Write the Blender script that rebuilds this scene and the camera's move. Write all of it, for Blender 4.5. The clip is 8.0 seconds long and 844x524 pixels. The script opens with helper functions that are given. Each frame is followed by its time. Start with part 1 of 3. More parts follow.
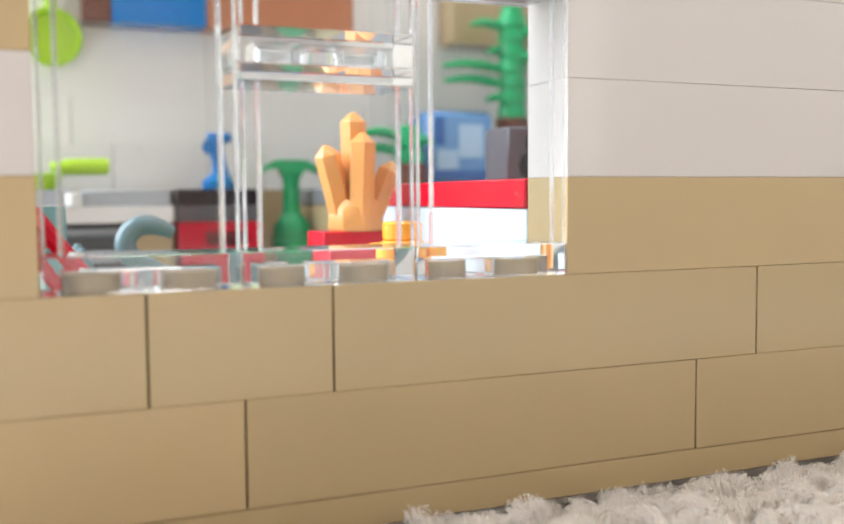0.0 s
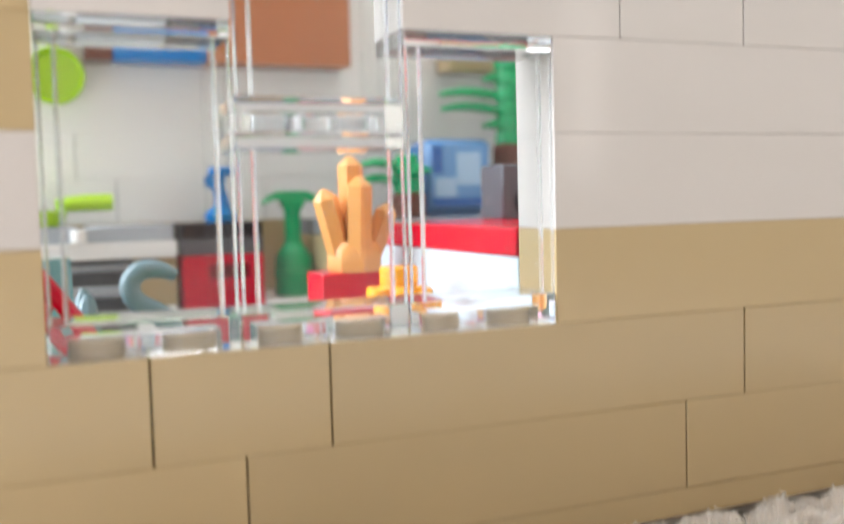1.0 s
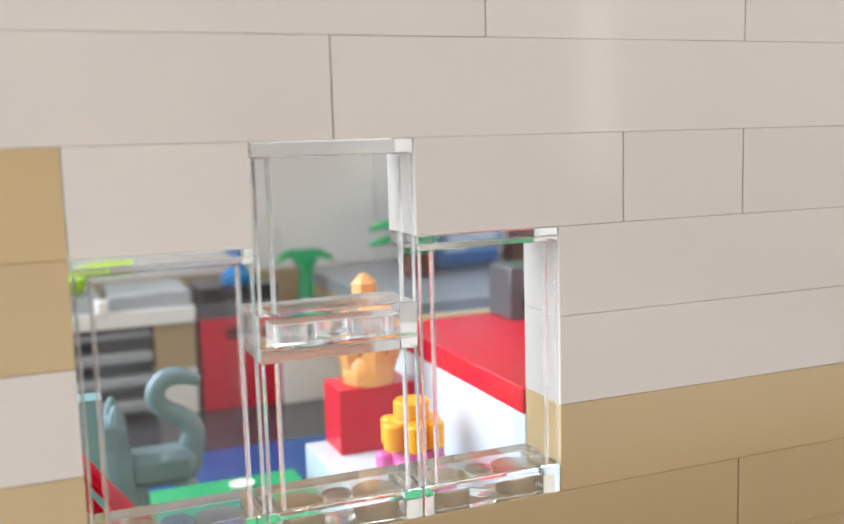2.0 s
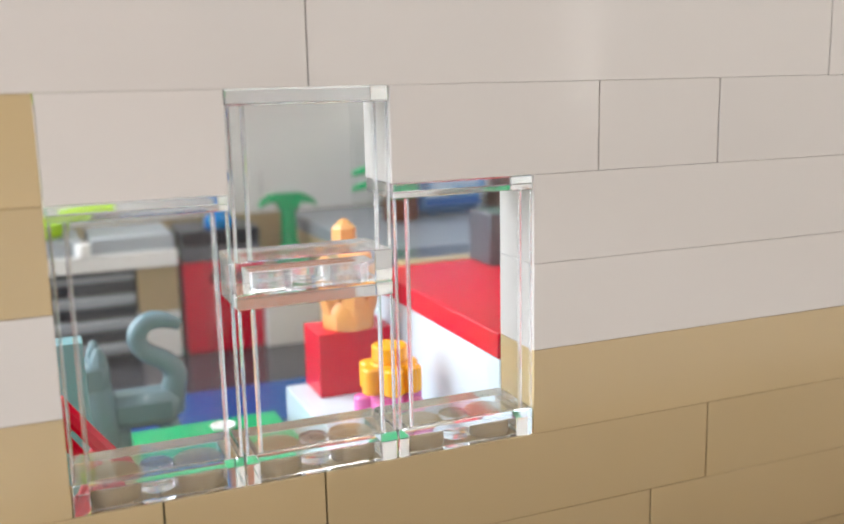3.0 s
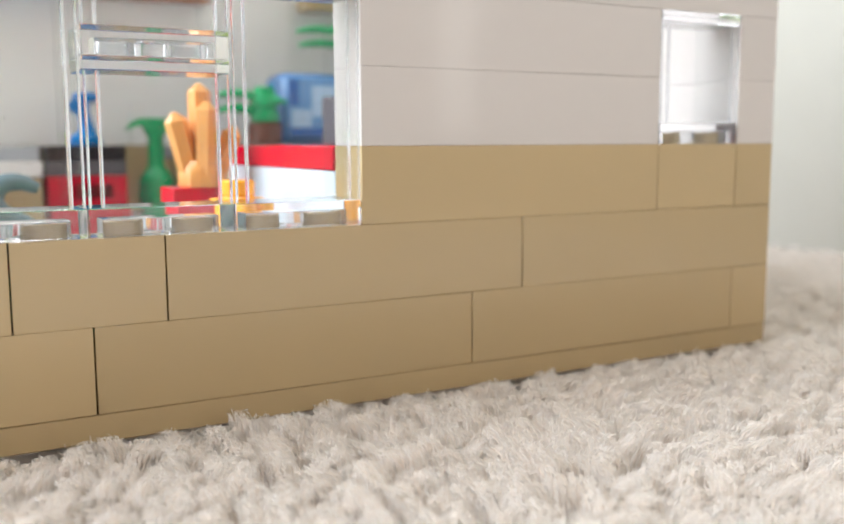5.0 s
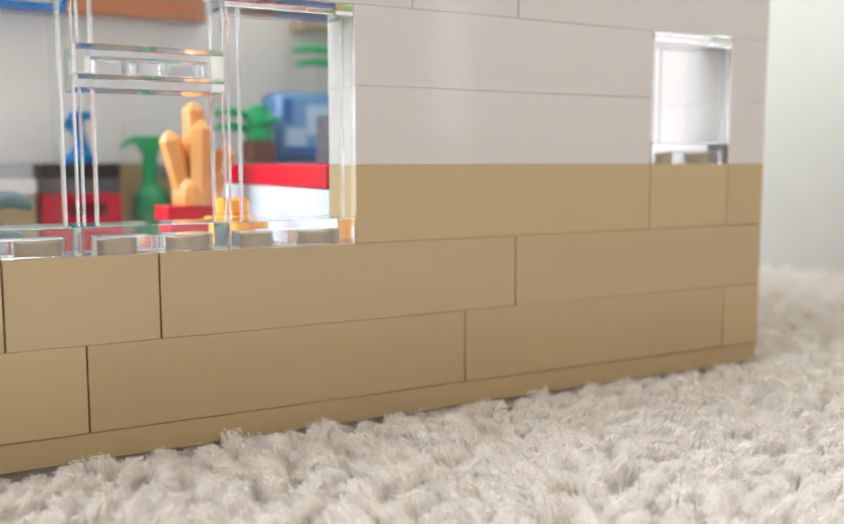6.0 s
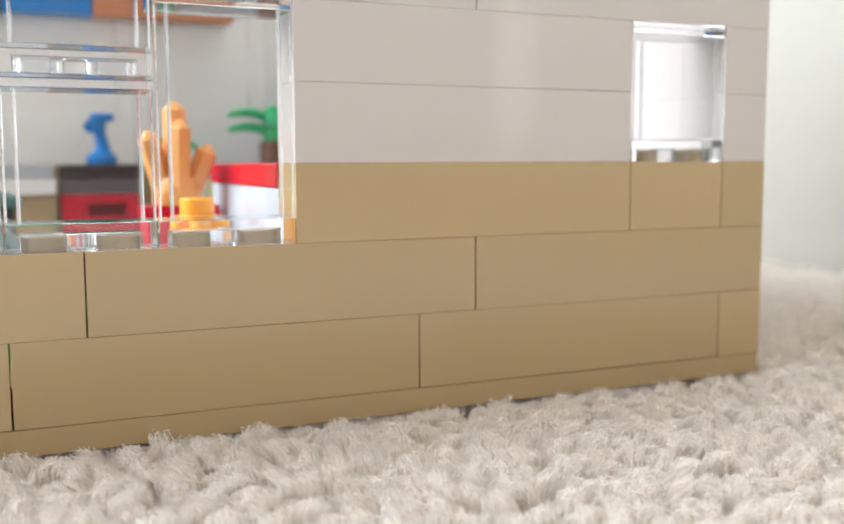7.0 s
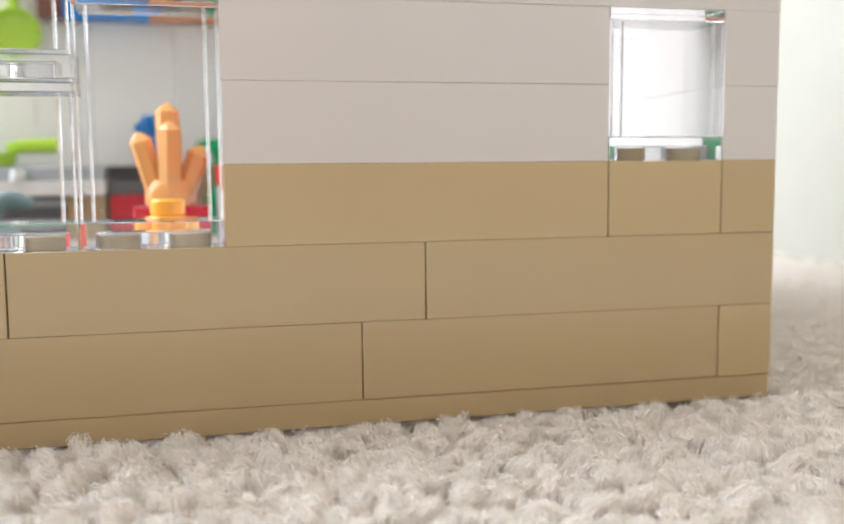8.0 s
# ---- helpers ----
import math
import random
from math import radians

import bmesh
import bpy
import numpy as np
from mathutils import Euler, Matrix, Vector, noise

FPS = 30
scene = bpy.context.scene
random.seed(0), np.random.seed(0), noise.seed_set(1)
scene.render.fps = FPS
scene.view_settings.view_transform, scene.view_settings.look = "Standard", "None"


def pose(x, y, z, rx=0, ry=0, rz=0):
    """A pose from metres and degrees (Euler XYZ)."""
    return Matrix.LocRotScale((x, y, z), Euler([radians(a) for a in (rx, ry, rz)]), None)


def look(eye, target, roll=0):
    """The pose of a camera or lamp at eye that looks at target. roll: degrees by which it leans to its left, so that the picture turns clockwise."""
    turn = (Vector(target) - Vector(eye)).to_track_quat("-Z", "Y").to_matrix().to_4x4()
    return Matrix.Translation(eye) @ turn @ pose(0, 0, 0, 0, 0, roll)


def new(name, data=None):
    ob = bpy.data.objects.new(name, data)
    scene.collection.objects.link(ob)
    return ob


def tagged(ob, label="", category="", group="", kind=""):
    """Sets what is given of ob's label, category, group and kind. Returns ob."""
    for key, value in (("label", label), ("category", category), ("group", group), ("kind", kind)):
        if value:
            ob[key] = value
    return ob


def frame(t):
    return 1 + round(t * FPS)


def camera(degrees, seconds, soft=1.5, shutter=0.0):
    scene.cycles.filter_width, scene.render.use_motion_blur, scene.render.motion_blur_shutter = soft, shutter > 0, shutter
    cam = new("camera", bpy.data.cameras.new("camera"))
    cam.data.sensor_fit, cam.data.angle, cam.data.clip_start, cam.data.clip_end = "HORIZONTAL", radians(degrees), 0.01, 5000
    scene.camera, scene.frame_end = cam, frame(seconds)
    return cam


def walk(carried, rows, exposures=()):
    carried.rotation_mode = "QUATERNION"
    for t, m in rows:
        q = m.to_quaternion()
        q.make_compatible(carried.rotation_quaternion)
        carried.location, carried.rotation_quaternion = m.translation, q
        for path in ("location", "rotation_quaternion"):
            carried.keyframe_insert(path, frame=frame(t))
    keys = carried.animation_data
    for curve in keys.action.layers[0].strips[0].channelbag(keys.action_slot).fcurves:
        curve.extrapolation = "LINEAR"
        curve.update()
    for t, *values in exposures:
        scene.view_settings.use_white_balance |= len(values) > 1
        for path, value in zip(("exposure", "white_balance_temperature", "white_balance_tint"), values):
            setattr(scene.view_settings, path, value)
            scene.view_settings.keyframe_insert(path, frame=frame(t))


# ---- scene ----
cam = camera(48.54, 8.0, soft=1.8, shutter=0.4)
cam.data.dof.use_dof = True
cam.data.dof.focus_distance = 0.102
cam.data.dof.aperture_fstop = 25
walk(cam, [
    (0.0, pose(-0.12063, -0.07915, 0.03010, 86.032, 0.423, -22.765)),
    (0.5, pose(-0.12025, -0.07985, 0.03012, 86.261, 0.869, -22.469)),
    (0.8, pose(-0.12011, -0.08013, 0.03157, 85.732, 1.035, -22.533)),
    (1.0, pose(-0.12044, -0.08200, 0.03508, 86.307, 1.477, -22.478)),
    (1.2, pose(-0.11737, -0.08194, 0.04642, 84.740, 1.522, -21.937)),
    (1.5, pose(-0.12045, -0.08280, 0.05693, 83.128, 1.575, -22.258)),
    (1.7, pose(-0.12169, -0.08467, 0.05903, 83.026, 1.693, -21.904)),
    (2.8, pose(-0.12051, -0.08519, 0.06126, 79.835, 1.284, -22.650)),
    (3.0, pose(-0.12054, -0.08619, 0.06104, 79.098, 1.232, -22.678)),
    (3.5, pose(-0.12082, -0.09491, 0.05990, 79.086, 0.938, -24.765)),
    (4.0, pose(-0.11857, -0.10183, 0.05361, 79.756, 0.561, -26.962)),
    (4.5, pose(-0.12313, -0.10157, 0.03787, 80.746, 0.249, -28.658)),
    (4.7, pose(-0.12100, -0.10276, 0.03306, 81.595, 0.238, -28.864)),
    (5.8, pose(-0.12251, -0.10371, 0.03207, 83.847, 0.136, -29.743)),
    (6.0, pose(-0.12142, -0.10364, 0.03251, 83.818, 0.037, -29.540)),
    (6.3, pose(-0.10599, -0.10775, 0.03262, 83.924, 0.332, -24.325)),
    (6.5, pose(-0.10070, -0.10875, 0.03262, 83.893, 0.230, -22.683)),
    (7.0, pose(-0.10224, -0.10855, 0.03184, 84.006, 0.252, -23.247)),
    (7.5, pose(-0.10277, -0.10806, 0.03204, 83.907, -0.159, -23.206)),
    (7.7, pose(-0.09031, -0.10986, 0.03293, 83.509, 0.179, -18.778)),
    (8.0, pose(-0.07447, -0.11092, 0.03187, 84.004, 0.484, -13.230)),
], exposures=((0.0, 0.17), (0.8, 0.14), (1.5, 0.02), (3.0, -0.02), (3.5, 0.03), (4.5, 0.04), (6.5, 0.0), (7.2, 0.03), (8.0, 0.02)))

# ---- world and light ----
world = bpy.data.worlds.new("sky_world")
scene.world = world
world.use_nodes = True
wn = world.node_tree.nodes
sky = wn.new("ShaderNodeTexSky")
sky.sky_type, sky.sun_disc = "NISHITA", False
sky.sun_elevation, sky.sun_rotation = radians(38), radians(200)
wn["Background"].inputs[1].default_value = 0.12
world.node_tree.links.new(sky.outputs[0], wn["Background"].inputs[0])


def area_lamp(name, m, wide, high, watts, colour):
    lamp = bpy.data.lights.new(name, "AREA")
    lamp.shape, lamp.size, lamp.size_y, lamp.energy, lamp.color = "RECTANGLE", wide, high, watts, colour
    ob = new(name, lamp)
    ob.matrix_world = m
    return ob


# daylight through the window opening of the real room
area_lamp("window_light_west", look((-1.095, 0.45, 0.85), (0, 0.2, 0.3)), 1.5, 1.5, 59, (0.86, 0.92, 0.985))

# high fill added for carpet and front; the low lamp mirrors in the glossy bricks
area_lamp("east_fill_light", look((0.118, -0.30, 0.72), (-0.04, -0.02, 0.02)), 0.08, 0.7, 1.9, (1.0, 0.975, 0.94))
area_lamp("window_light_low", look((0.118, -0.292, 0.105), (-0.05, 0.0, 0.05)), 0.016, 0.13, 0.017, (1.0, 0.97, 0.92))

# ---- materials ----


def nodes_of(name):
    mat = bpy.data.materials.new(name)
    mat.use_nodes = True
    nt = mat.node_tree
    return mat, nt, nt.nodes["Principled BSDF"]


def plastic(name, rgb, rough=0.22, vary=0.03, wave=0.02, spec=0.5):
    """Moulded plastic: slight tone change from piece to piece, faint moulding waves, fine scuffs in the gloss."""
    mat, nt, bsdf = nodes_of(name)
    n, l = nt.nodes, nt.links
    info, geo = n.new("ShaderNodeObjectInfo"), n.new("ShaderNodeTexCoord")
    big = n.new("ShaderNodeTexNoise")
    big.inputs["Scale"].default_value, big.inputs["Detail"].default_value = 38, 1
    fine = n.new("ShaderNodeTexNoise")
    fine.inputs["Scale"].default_value, fine.inputs["Detail"].default_value = 900, 4
    l.new(geo.outputs["Object"], big.inputs["Vector"])
    l.new(geo.outputs["Object"], fine.inputs["Vector"])
    add = n.new("ShaderNodeMath")
    add.operation = "ADD"
    l.new(info.outputs["Random"], add.inputs[0])
    l.new(big.outputs["Fac"], add.inputs[1])
    val = n.new("ShaderNodeMapRange")
    val.inputs["From Min"].default_value, val.inputs["From Max"].default_value = 0.3, 1.7
    val.inputs["To Min"].default_value, val.inputs["To Max"].default_value = 1 - vary, 1 + vary
    l.new(add.outputs[0], val.inputs["Value"])
    hsv = n.new("ShaderNodeHueSaturation")
    hsv.inputs["Color"].default_value = (*rgb, 1)
    l.new(val.outputs[0], hsv.inputs["Value"])
    l.new(hsv.outputs[0], bsdf.inputs["Base Color"])
    gloss = n.new("ShaderNodeMapRange")
    gloss.inputs["From Min"].default_value, gloss.inputs["From Max"].default_value = 0.3, 0.75
    gloss.inputs["To Min"].default_value, gloss.inputs["To Max"].default_value = rough * 0.92, rough * 1.12
    l.new(fine.outputs["Fac"], gloss.inputs["Value"])
    l.new(gloss.outputs[0], bsdf.inputs["Roughness"])
    bump = n.new("ShaderNodeBump")
    bump.inputs["Strength"].default_value, bump.inputs["Distance"].default_value = 0.6, wave * 0.01
    l.new(big.outputs["Fac"], bump.inputs["Height"])
    l.new(bump.outputs[0], bsdf.inputs["Normal"])
    bsdf.inputs["IOR"].default_value = 1.5
    bsdf.inputs["Specular IOR Level"].default_value = spec
    return mat


def clear_plastic(name, milk):
    """Clear moulded plastic: refracting, with a little straight-through light and whitish haze for its edge glints."""
    mat, nt, bsdf = nodes_of(name)
    n, l = nt.nodes, nt.links
    bsdf.inputs["Base Color"].default_value = (0.985, 0.99, 0.995, 1)
    bsdf.inputs["Transmission Weight"].default_value = 1.0
    bsdf.inputs["IOR"].default_value = 1.46
    geo, dust = n.new("ShaderNodeTexCoord"), n.new("ShaderNodeTexNoise")
    dust.inputs["Scale"].default_value, dust.inputs["Detail"].default_value = 700, 5
    l.new(geo.outputs["Object"], dust.inputs["Vector"])
    rough = n.new("ShaderNodeMapRange")
    rough.inputs["From Min"].default_value, rough.inputs["From Max"].default_value = 0.66, 0.8
    rough.inputs["To Min"].default_value, rough.inputs["To Max"].default_value = 0.0, 0.2
    l.new(dust.outputs["Fac"], rough.inputs["Value"])
    l.new(rough.outputs[0], bsdf.inputs["Roughness"])
    haze, out = n.new("ShaderNodeBsdfTranslucent"), n.new("ShaderNodeMixShader")
    haze.inputs["Color"].default_value = (0.93, 0.95, 0.97, 1)
    out.inputs[0].default_value = milk
    l.new(bsdf.outputs[0], out.inputs[1])
    l.new(haze.outputs[0], out.inputs[2])
    l.new(out.outputs[0], n["Material Output"].inputs["Surface"])
    return mat


def thin_clear(name, shine):
    """A thin clear sheet: light goes straight through, the surface shines, a few dust specks and scuffs."""
    mat, nt, bsdf = nodes_of(name)
    n, l = nt.nodes, nt.links
    nt.nodes.remove(bsdf)
    straight, gloss, dust = n.new("ShaderNodeBsdfTransparent"), n.new("ShaderNodeBsdfGlossy"), n.new("ShaderNodeBsdfDiffuse")
    straight.inputs["Color"].default_value = (0.975, 0.98, 0.98, 1)
    gloss.inputs["Roughness"].default_value = 0.03
    dust.inputs["Color"].default_value = (0.8, 0.8, 0.8, 1)
    face, rise, fres = n.new("ShaderNodeLayerWeight"), n.new("ShaderNodeMath"), n.new("ShaderNodeMapRange")
    face.inputs["Blend"].default_value = 0.5
    rise.operation = "POWER"
    rise.inputs[1].default_value = 5
    fres.inputs["To Min"].default_value, fres.inputs["To Max"].default_value = 0.018 * shine, 0.6 * shine
    l.new(face.outputs["Facing"], rise.inputs[0])
    l.new(rise.outputs[0], fres.inputs["Value"])
    coord, spots = n.new("ShaderNodeTexCoord"), n.new("ShaderNodeTexNoise")
    spots.inputs["Scale"].default_value, spots.inputs["Detail"].default_value = 1500, 3
    l.new(coord.outputs["Object"], spots.inputs["Vector"])
    pick = n.new("ShaderNodeMapRange")
    pick.inputs["From Min"].default_value, pick.inputs["From Max"].default_value = 0.69, 0.79
    pick.inputs["To Min"].default_value, pick.inputs["To Max"].default_value = 0.002, 0.3
    l.new(spots.outputs["Fac"], pick.inputs["Value"])
    a, b = n.new("ShaderNodeMixShader"), n.new("ShaderNodeMixShader")
    l.new(fres.outputs[0], a.inputs[0])
    l.new(straight.outputs[0], a.inputs[1])
    l.new(gloss.outputs[0], a.inputs[2])
    l.new(pick.outputs[0], b.inputs[0])
    l.new(a.outputs[0], b.inputs[1])
    l.new(dust.outputs[0], b.inputs[2])
    l.new(b.outputs[0], n["Material Output"].inputs["Surface"])
    return mat


def rough_paint(name, rgb, scale=60, bump_mm=0.3):
    mat, nt, bsdf = nodes_of(name)
    n, l = nt.nodes, nt.links
    geo, tex, ramp, bump = n.new("ShaderNodeTexCoord"), n.new("ShaderNodeTexNoise"), n.new("ShaderNodeMapRange"), n.new("ShaderNodeBump")
    tex.inputs["Scale"].default_value, tex.inputs["Detail"].default_value = scale, 5
    l.new(geo.outputs["Object"], tex.inputs["Vector"])
    hsv = n.new("ShaderNodeHueSaturation")
    hsv.inputs["Color"].default_value = (*rgb, 1)
    ramp.inputs["To Min"].default_value, ramp.inputs["To Max"].default_value = 0.95, 1.03
    l.new(tex.outputs["Fac"], ramp.inputs["Value"])
    l.new(ramp.outputs[0], hsv.inputs["Value"])
    l.new(hsv.outputs[0], bsdf.inputs["Base Color"])
    bump.inputs["Strength"].default_value, bump.inputs["Distance"].default_value = 0.5, bump_mm / 1000
    l.new(tex.outputs["Fac"], bump.inputs["Height"])
    l.new(bump.outputs[0], bsdf.inputs["Normal"])
    bsdf.inputs["Roughness"].default_value = 0.7
    return mat


def wool(name):
    """Pale carpet yarn, from cream to greyish beige tuft by tuft, darker at a few flecks."""
    mat, nt, bsdf = nodes_of(name)
    n, l = nt.nodes, nt.links
    geo, coord, tex = n.new("ShaderNodeNewGeometry"), n.new("ShaderNodeTexCoord"), n.new("ShaderNodeTexNoise")
    tex.inputs["Scale"].default_value, tex.inputs["Detail"].default_value = 140, 4
    l.new(coord.outputs["Object"], tex.inputs["Vector"])
    mix = n.new("ShaderNodeMath")
    mix.operation = "ADD"
    l.new(geo.outputs["Random Per Island"], mix.inputs[0])
    l.new(tex.outputs["Fac"], mix.inputs[1])
    ramp = n.new("ShaderNodeValToRGB")
    ramp.color_ramp.elements[0].position, ramp.color_ramp.elements[0].color = 0.3, (0.965, 0.905, 0.845, 1)
    ramp.color_ramp.elements[1].position, ramp.color_ramp.elements[1].color = 0.6, (0.995, 0.965, 0.935, 1)
    half = n.new("ShaderNodeMath")
    half.operation = "MULTIPLY"
    half.inputs[1].default_value = 0.5
    mix.inputs[0].default_value = 0.5
    l.new(mix.outputs[0], half.inputs[0])
    l.new(half.outputs[0], ramp.inputs["Fac"])
    l.new(ramp.outputs["Color"], bsdf.inputs["Base Color"])
    bsdf.inputs["Roughness"].default_value = 0.95
    bsdf.inputs["Specular IOR Level"].default_value = 0.1
    bsdf.inputs["Sheen Weight"].default_value = 0.5
    glow, both = n.new("ShaderNodeBsdfTranslucent"), n.new("ShaderNodeMixShader")
    both.inputs[0].default_value = 0.72
    l.new(ramp.outputs["Color"], glow.inputs["Color"])
    l.new(bsdf.outputs[0], both.inputs[1])
    l.new(glow.outputs[0], both.inputs[2])
    l.new(both.outputs[0], n["Material Output"].inputs["Surface"])
    return mat


TAN = plastic("tan_plastic", (0.445, 0.328, 0.173), 0.16, vary=0.06, wave=0.03)
# one white plastic in two tones: front shade painted in, then indoor light
SHADED_WHITE = plastic("shaded_white_plastic", (0.563, 0.52, 0.492), 0.11)
LIT_WHITE = plastic("lit_white_plastic", (0.86, 0.86, 0.84), 0.2)
RED = plastic("red_plastic", (0.62, 0.0, 0.022), 0.22, spec=0.18)
BLUE = plastic("blue_plastic", (0.0, 0.17, 0.50), 0.2, spec=0.2)
BLACK = plastic("black_plastic", (0.010, 0.010, 0.014), 0.22, spec=0.25)
DARK_GREY = plastic("dark_grey_plastic", (0.085, 0.085, 0.10), 0.25)
FLOOR_DARK = plastic("dark_floor_plastic", (0.035, 0.032, 0.040), 0.2, spec=0.3)
MID_GREY = plastic("mid_grey_plastic", (0.20, 0.21, 0.23), 0.25)
DEEP_BLUE = plastic("deep_blue_plastic", (0.005, 0.055, 0.22), 0.2, spec=0.3)
LIGHT_GREY = plastic("light_grey_plastic", (0.36, 0.39, 0.42), 0.25)
LIME = plastic("lime_plastic", (0.42, 0.68, 0.03), 0.22)
GREEN = plastic("green_plastic", (0.0, 0.36, 0.12), 0.22, spec=0.35)
NOUGAT = plastic("nougat_plastic", (0.80, 0.37, 0.11), 0.25)
ORANGE = plastic("orange_plastic", (1.0, 0.43, 0.012), 0.2)
PINK = plastic("pink_plastic", (0.78, 0.16, 0.48), 0.2)
BROWN = plastic("brown_plastic", (0.12, 0.035, 0.018), 0.22)
RUST = plastic("rust_plastic", (0.46, 0.165, 0.07), 0.22)
TEAL = plastic("teal_plastic", (0.15, 0.33, 0.38), 0.2)
SAND_BLUE = plastic("sand_blue_plastic", (0.12, 0.20, 0.23), 0.2)
# white plastic with the blue of the daylight mixed into its colour
SKYLIT_WHITE = plastic("skylit_white_plastic", (0.62, 0.72, 0.78), 0.2)
SCREEN_MID = plastic("screen_mid_blue", (0.12, 0.30, 0.58), 0.25)
SCREEN_PALE = plastic("screen_pale_blue", (0.40, 0.58, 0.76), 0.25)
MONITOR_BLUE = plastic("monitor_blue_plastic", (0.05, 0.17, 0.38), 0.22)
SCREEN_DARK = plastic("screen_dark_blue", (0.01, 0.11, 0.40), 0.25)
CLEAR = clear_plastic("clear_plastic", 0.035)
MILK = clear_plastic("clear_plastic_tube", 0.12)
# stronger haze stands for the light caught along the panel edges
RIM_GLINT = clear_plastic("rim_glint_plastic", 0.16)
PANE = thin_clear("clear_plastic_sheet", 1.0)
SIDE = thin_clear("clear_plastic_side", 0.12)
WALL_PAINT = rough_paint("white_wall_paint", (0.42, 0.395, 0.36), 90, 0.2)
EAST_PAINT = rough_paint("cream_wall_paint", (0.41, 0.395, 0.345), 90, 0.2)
CEILING_PAINT = rough_paint("ceiling_paint", (0.88, 0.87, 0.85), 90, 0.2)
# peach added to the unseen south wall so its bounce warms the house front
WARM_BOUNCE_PAINT = rough_paint("warm_bounce_paint", (0.89, 0.70, 0.60), 90, 0.2)
YARN = wool("carpet_yarn")
BACKING = rough_paint("carpet_backing", (0.92, 0.88, 0.84), 300, 1.0)

# ---- shapes, all in millimetres ----


def cbox(x0, x1, y0, y1, z0, z1, b=0.15):
    """A box with chamfered edges: 24 corners, 26 faces."""
    v, f = [], []
    lo, hi = (x0, y0, z0), (x1, y1, z1)
    b = min(b, (x1 - x0) * 0.45, (y1 - y0) * 0.45, (z1 - z0) * 0.45)
    idx = {}
    for sx in (0, 1):
        for sy in (0, 1):
            for sz in (0, 1):
                s = (sx, sy, sz)
                for a in range(3):
                    p = [(hi[k] if s[k] else lo[k]) for k in range(3)]
                    for k in range(3):
                        if k != a:
                            p[k] += -b if s[k] else b
                    idx[s, a] = len(v)
                    v.append(tuple(p))
    for a in range(3):
        c, d = (a + 1) % 3, (a + 2) % 3
        for side in (0, 1):
            ring = []
            for i, j in ((0, 0), (1, 0), (1, 1), (0, 1)):
                s = [0, 0, 0]
                s[a], s[c], s[d] = side, i, j
                ring.append(idx[tuple(s), a])
            f.append(ring if side else ring[::-1])
        for i in (0, 1):
            for j in (0, 1):
                s0, s1 = [0, 0, 0], [0, 0, 0]
                s0[c] = s1[c] = i
                s0[d] = s1[d] = j
                s1[a] = 1
                q = [idx[tuple(s0), c], idx[tuple(s1), c], idx[tuple(s1), d], idx[tuple(s0), d]]
                f.append(q if (i == j) else q[::-1])
    for sx in (0, 1):
        for sy in (0, 1):
            for sz in (0, 1):
                t = [idx[(sx, sy, sz), a] for a in range(3)]
                f.append(t if (sx + sy + sz) % 2 == 1 else t[::-1])
    return v, f


def lathe(profile, n=16, at=(0, 0, 0), turn=None):
    """Rings of (radius, height) round the z axis, closed at both ends; turn: a matrix applied before at."""
    v, f = [], []
    for r, z in profile:
        for i in range(n):
            a = 2 * math.pi * i / n
            v.append((r * math.cos(a), r * math.sin(a), z))
    for k in range(len(profile) - 1):
        for i in range(n):
            j = (i + 1) % n
            f.append((k * n + i, k * n + j, (k + 1) * n + j, (k + 1) * n + i))
    f.append(tuple(range(n - 1, -1, -1)))
    f.append(tuple(range((len(profile) - 1) * n, len(profile) * n)))
    return move((v, f), at, turn)


def move(geo, at=(0, 0, 0), turn=None):
    v, f = geo
    out = []
    for p in v:
        q = Vector(p)
        if turn is not None:
            q = turn @ q
        out.append((q.x + at[0], q.y + at[1], q.z + at[2]))
    return out, f


def disc(r, z0, z1, at=(0, 0, 0), n=16, b=0.2, turn=None):
    return lathe([(r - b, z0), (r, z0 + b), (r, z1 - b), (r - b, z1)], n, at, turn)


def hose(points, radii, n=10):
    """A closed tube along points, smoothed."""
    pts, rad = [Vector(p) for p in points], list(radii)
    for _ in range(2):
        np_, nr = [pts[0]], [rad[0]]
        for a, b, ra, rb in zip(pts, pts[1:], rad, rad[1:]):
            np_ += [a.lerp(b, 0.25), a.lerp(b, 0.75)]
            nr += [ra * 0.75 + rb * 0.25, ra * 0.25 + rb * 0.75]
        pts, rad = np_ + [pts[-1]], nr + [rad[-1]]
    v, f = [], []
    side = None
    for k, p in enumerate(pts):
        t = (pts[min(k + 1, len(pts) - 1)] - pts[max(k - 1, 0)]).normalized()
        if side is None:
            side = t.cross(Vector((0.3, 1, 0.2))).normalized()
        side = (side - t * side.dot(t)).normalized()
        up = t.cross(side)
        for i in range(n):
            a = 2 * math.pi * i / n
            q = p + (side * math.cos(a) + up * math.sin(a)) * rad[k]
            v.append(tuple(q))
    for k in range(len(pts) - 1):
        for i in range(n):
            j = (i + 1) % n
            f.append((k * n + i, k * n + j, (k + 1) * n + j, (k + 1) * n + i))
    f.append(tuple(range(n - 1, -1, -1)))
    f.append(tuple(range((len(pts) - 1) * n, len(pts) * n)))
    return v, f


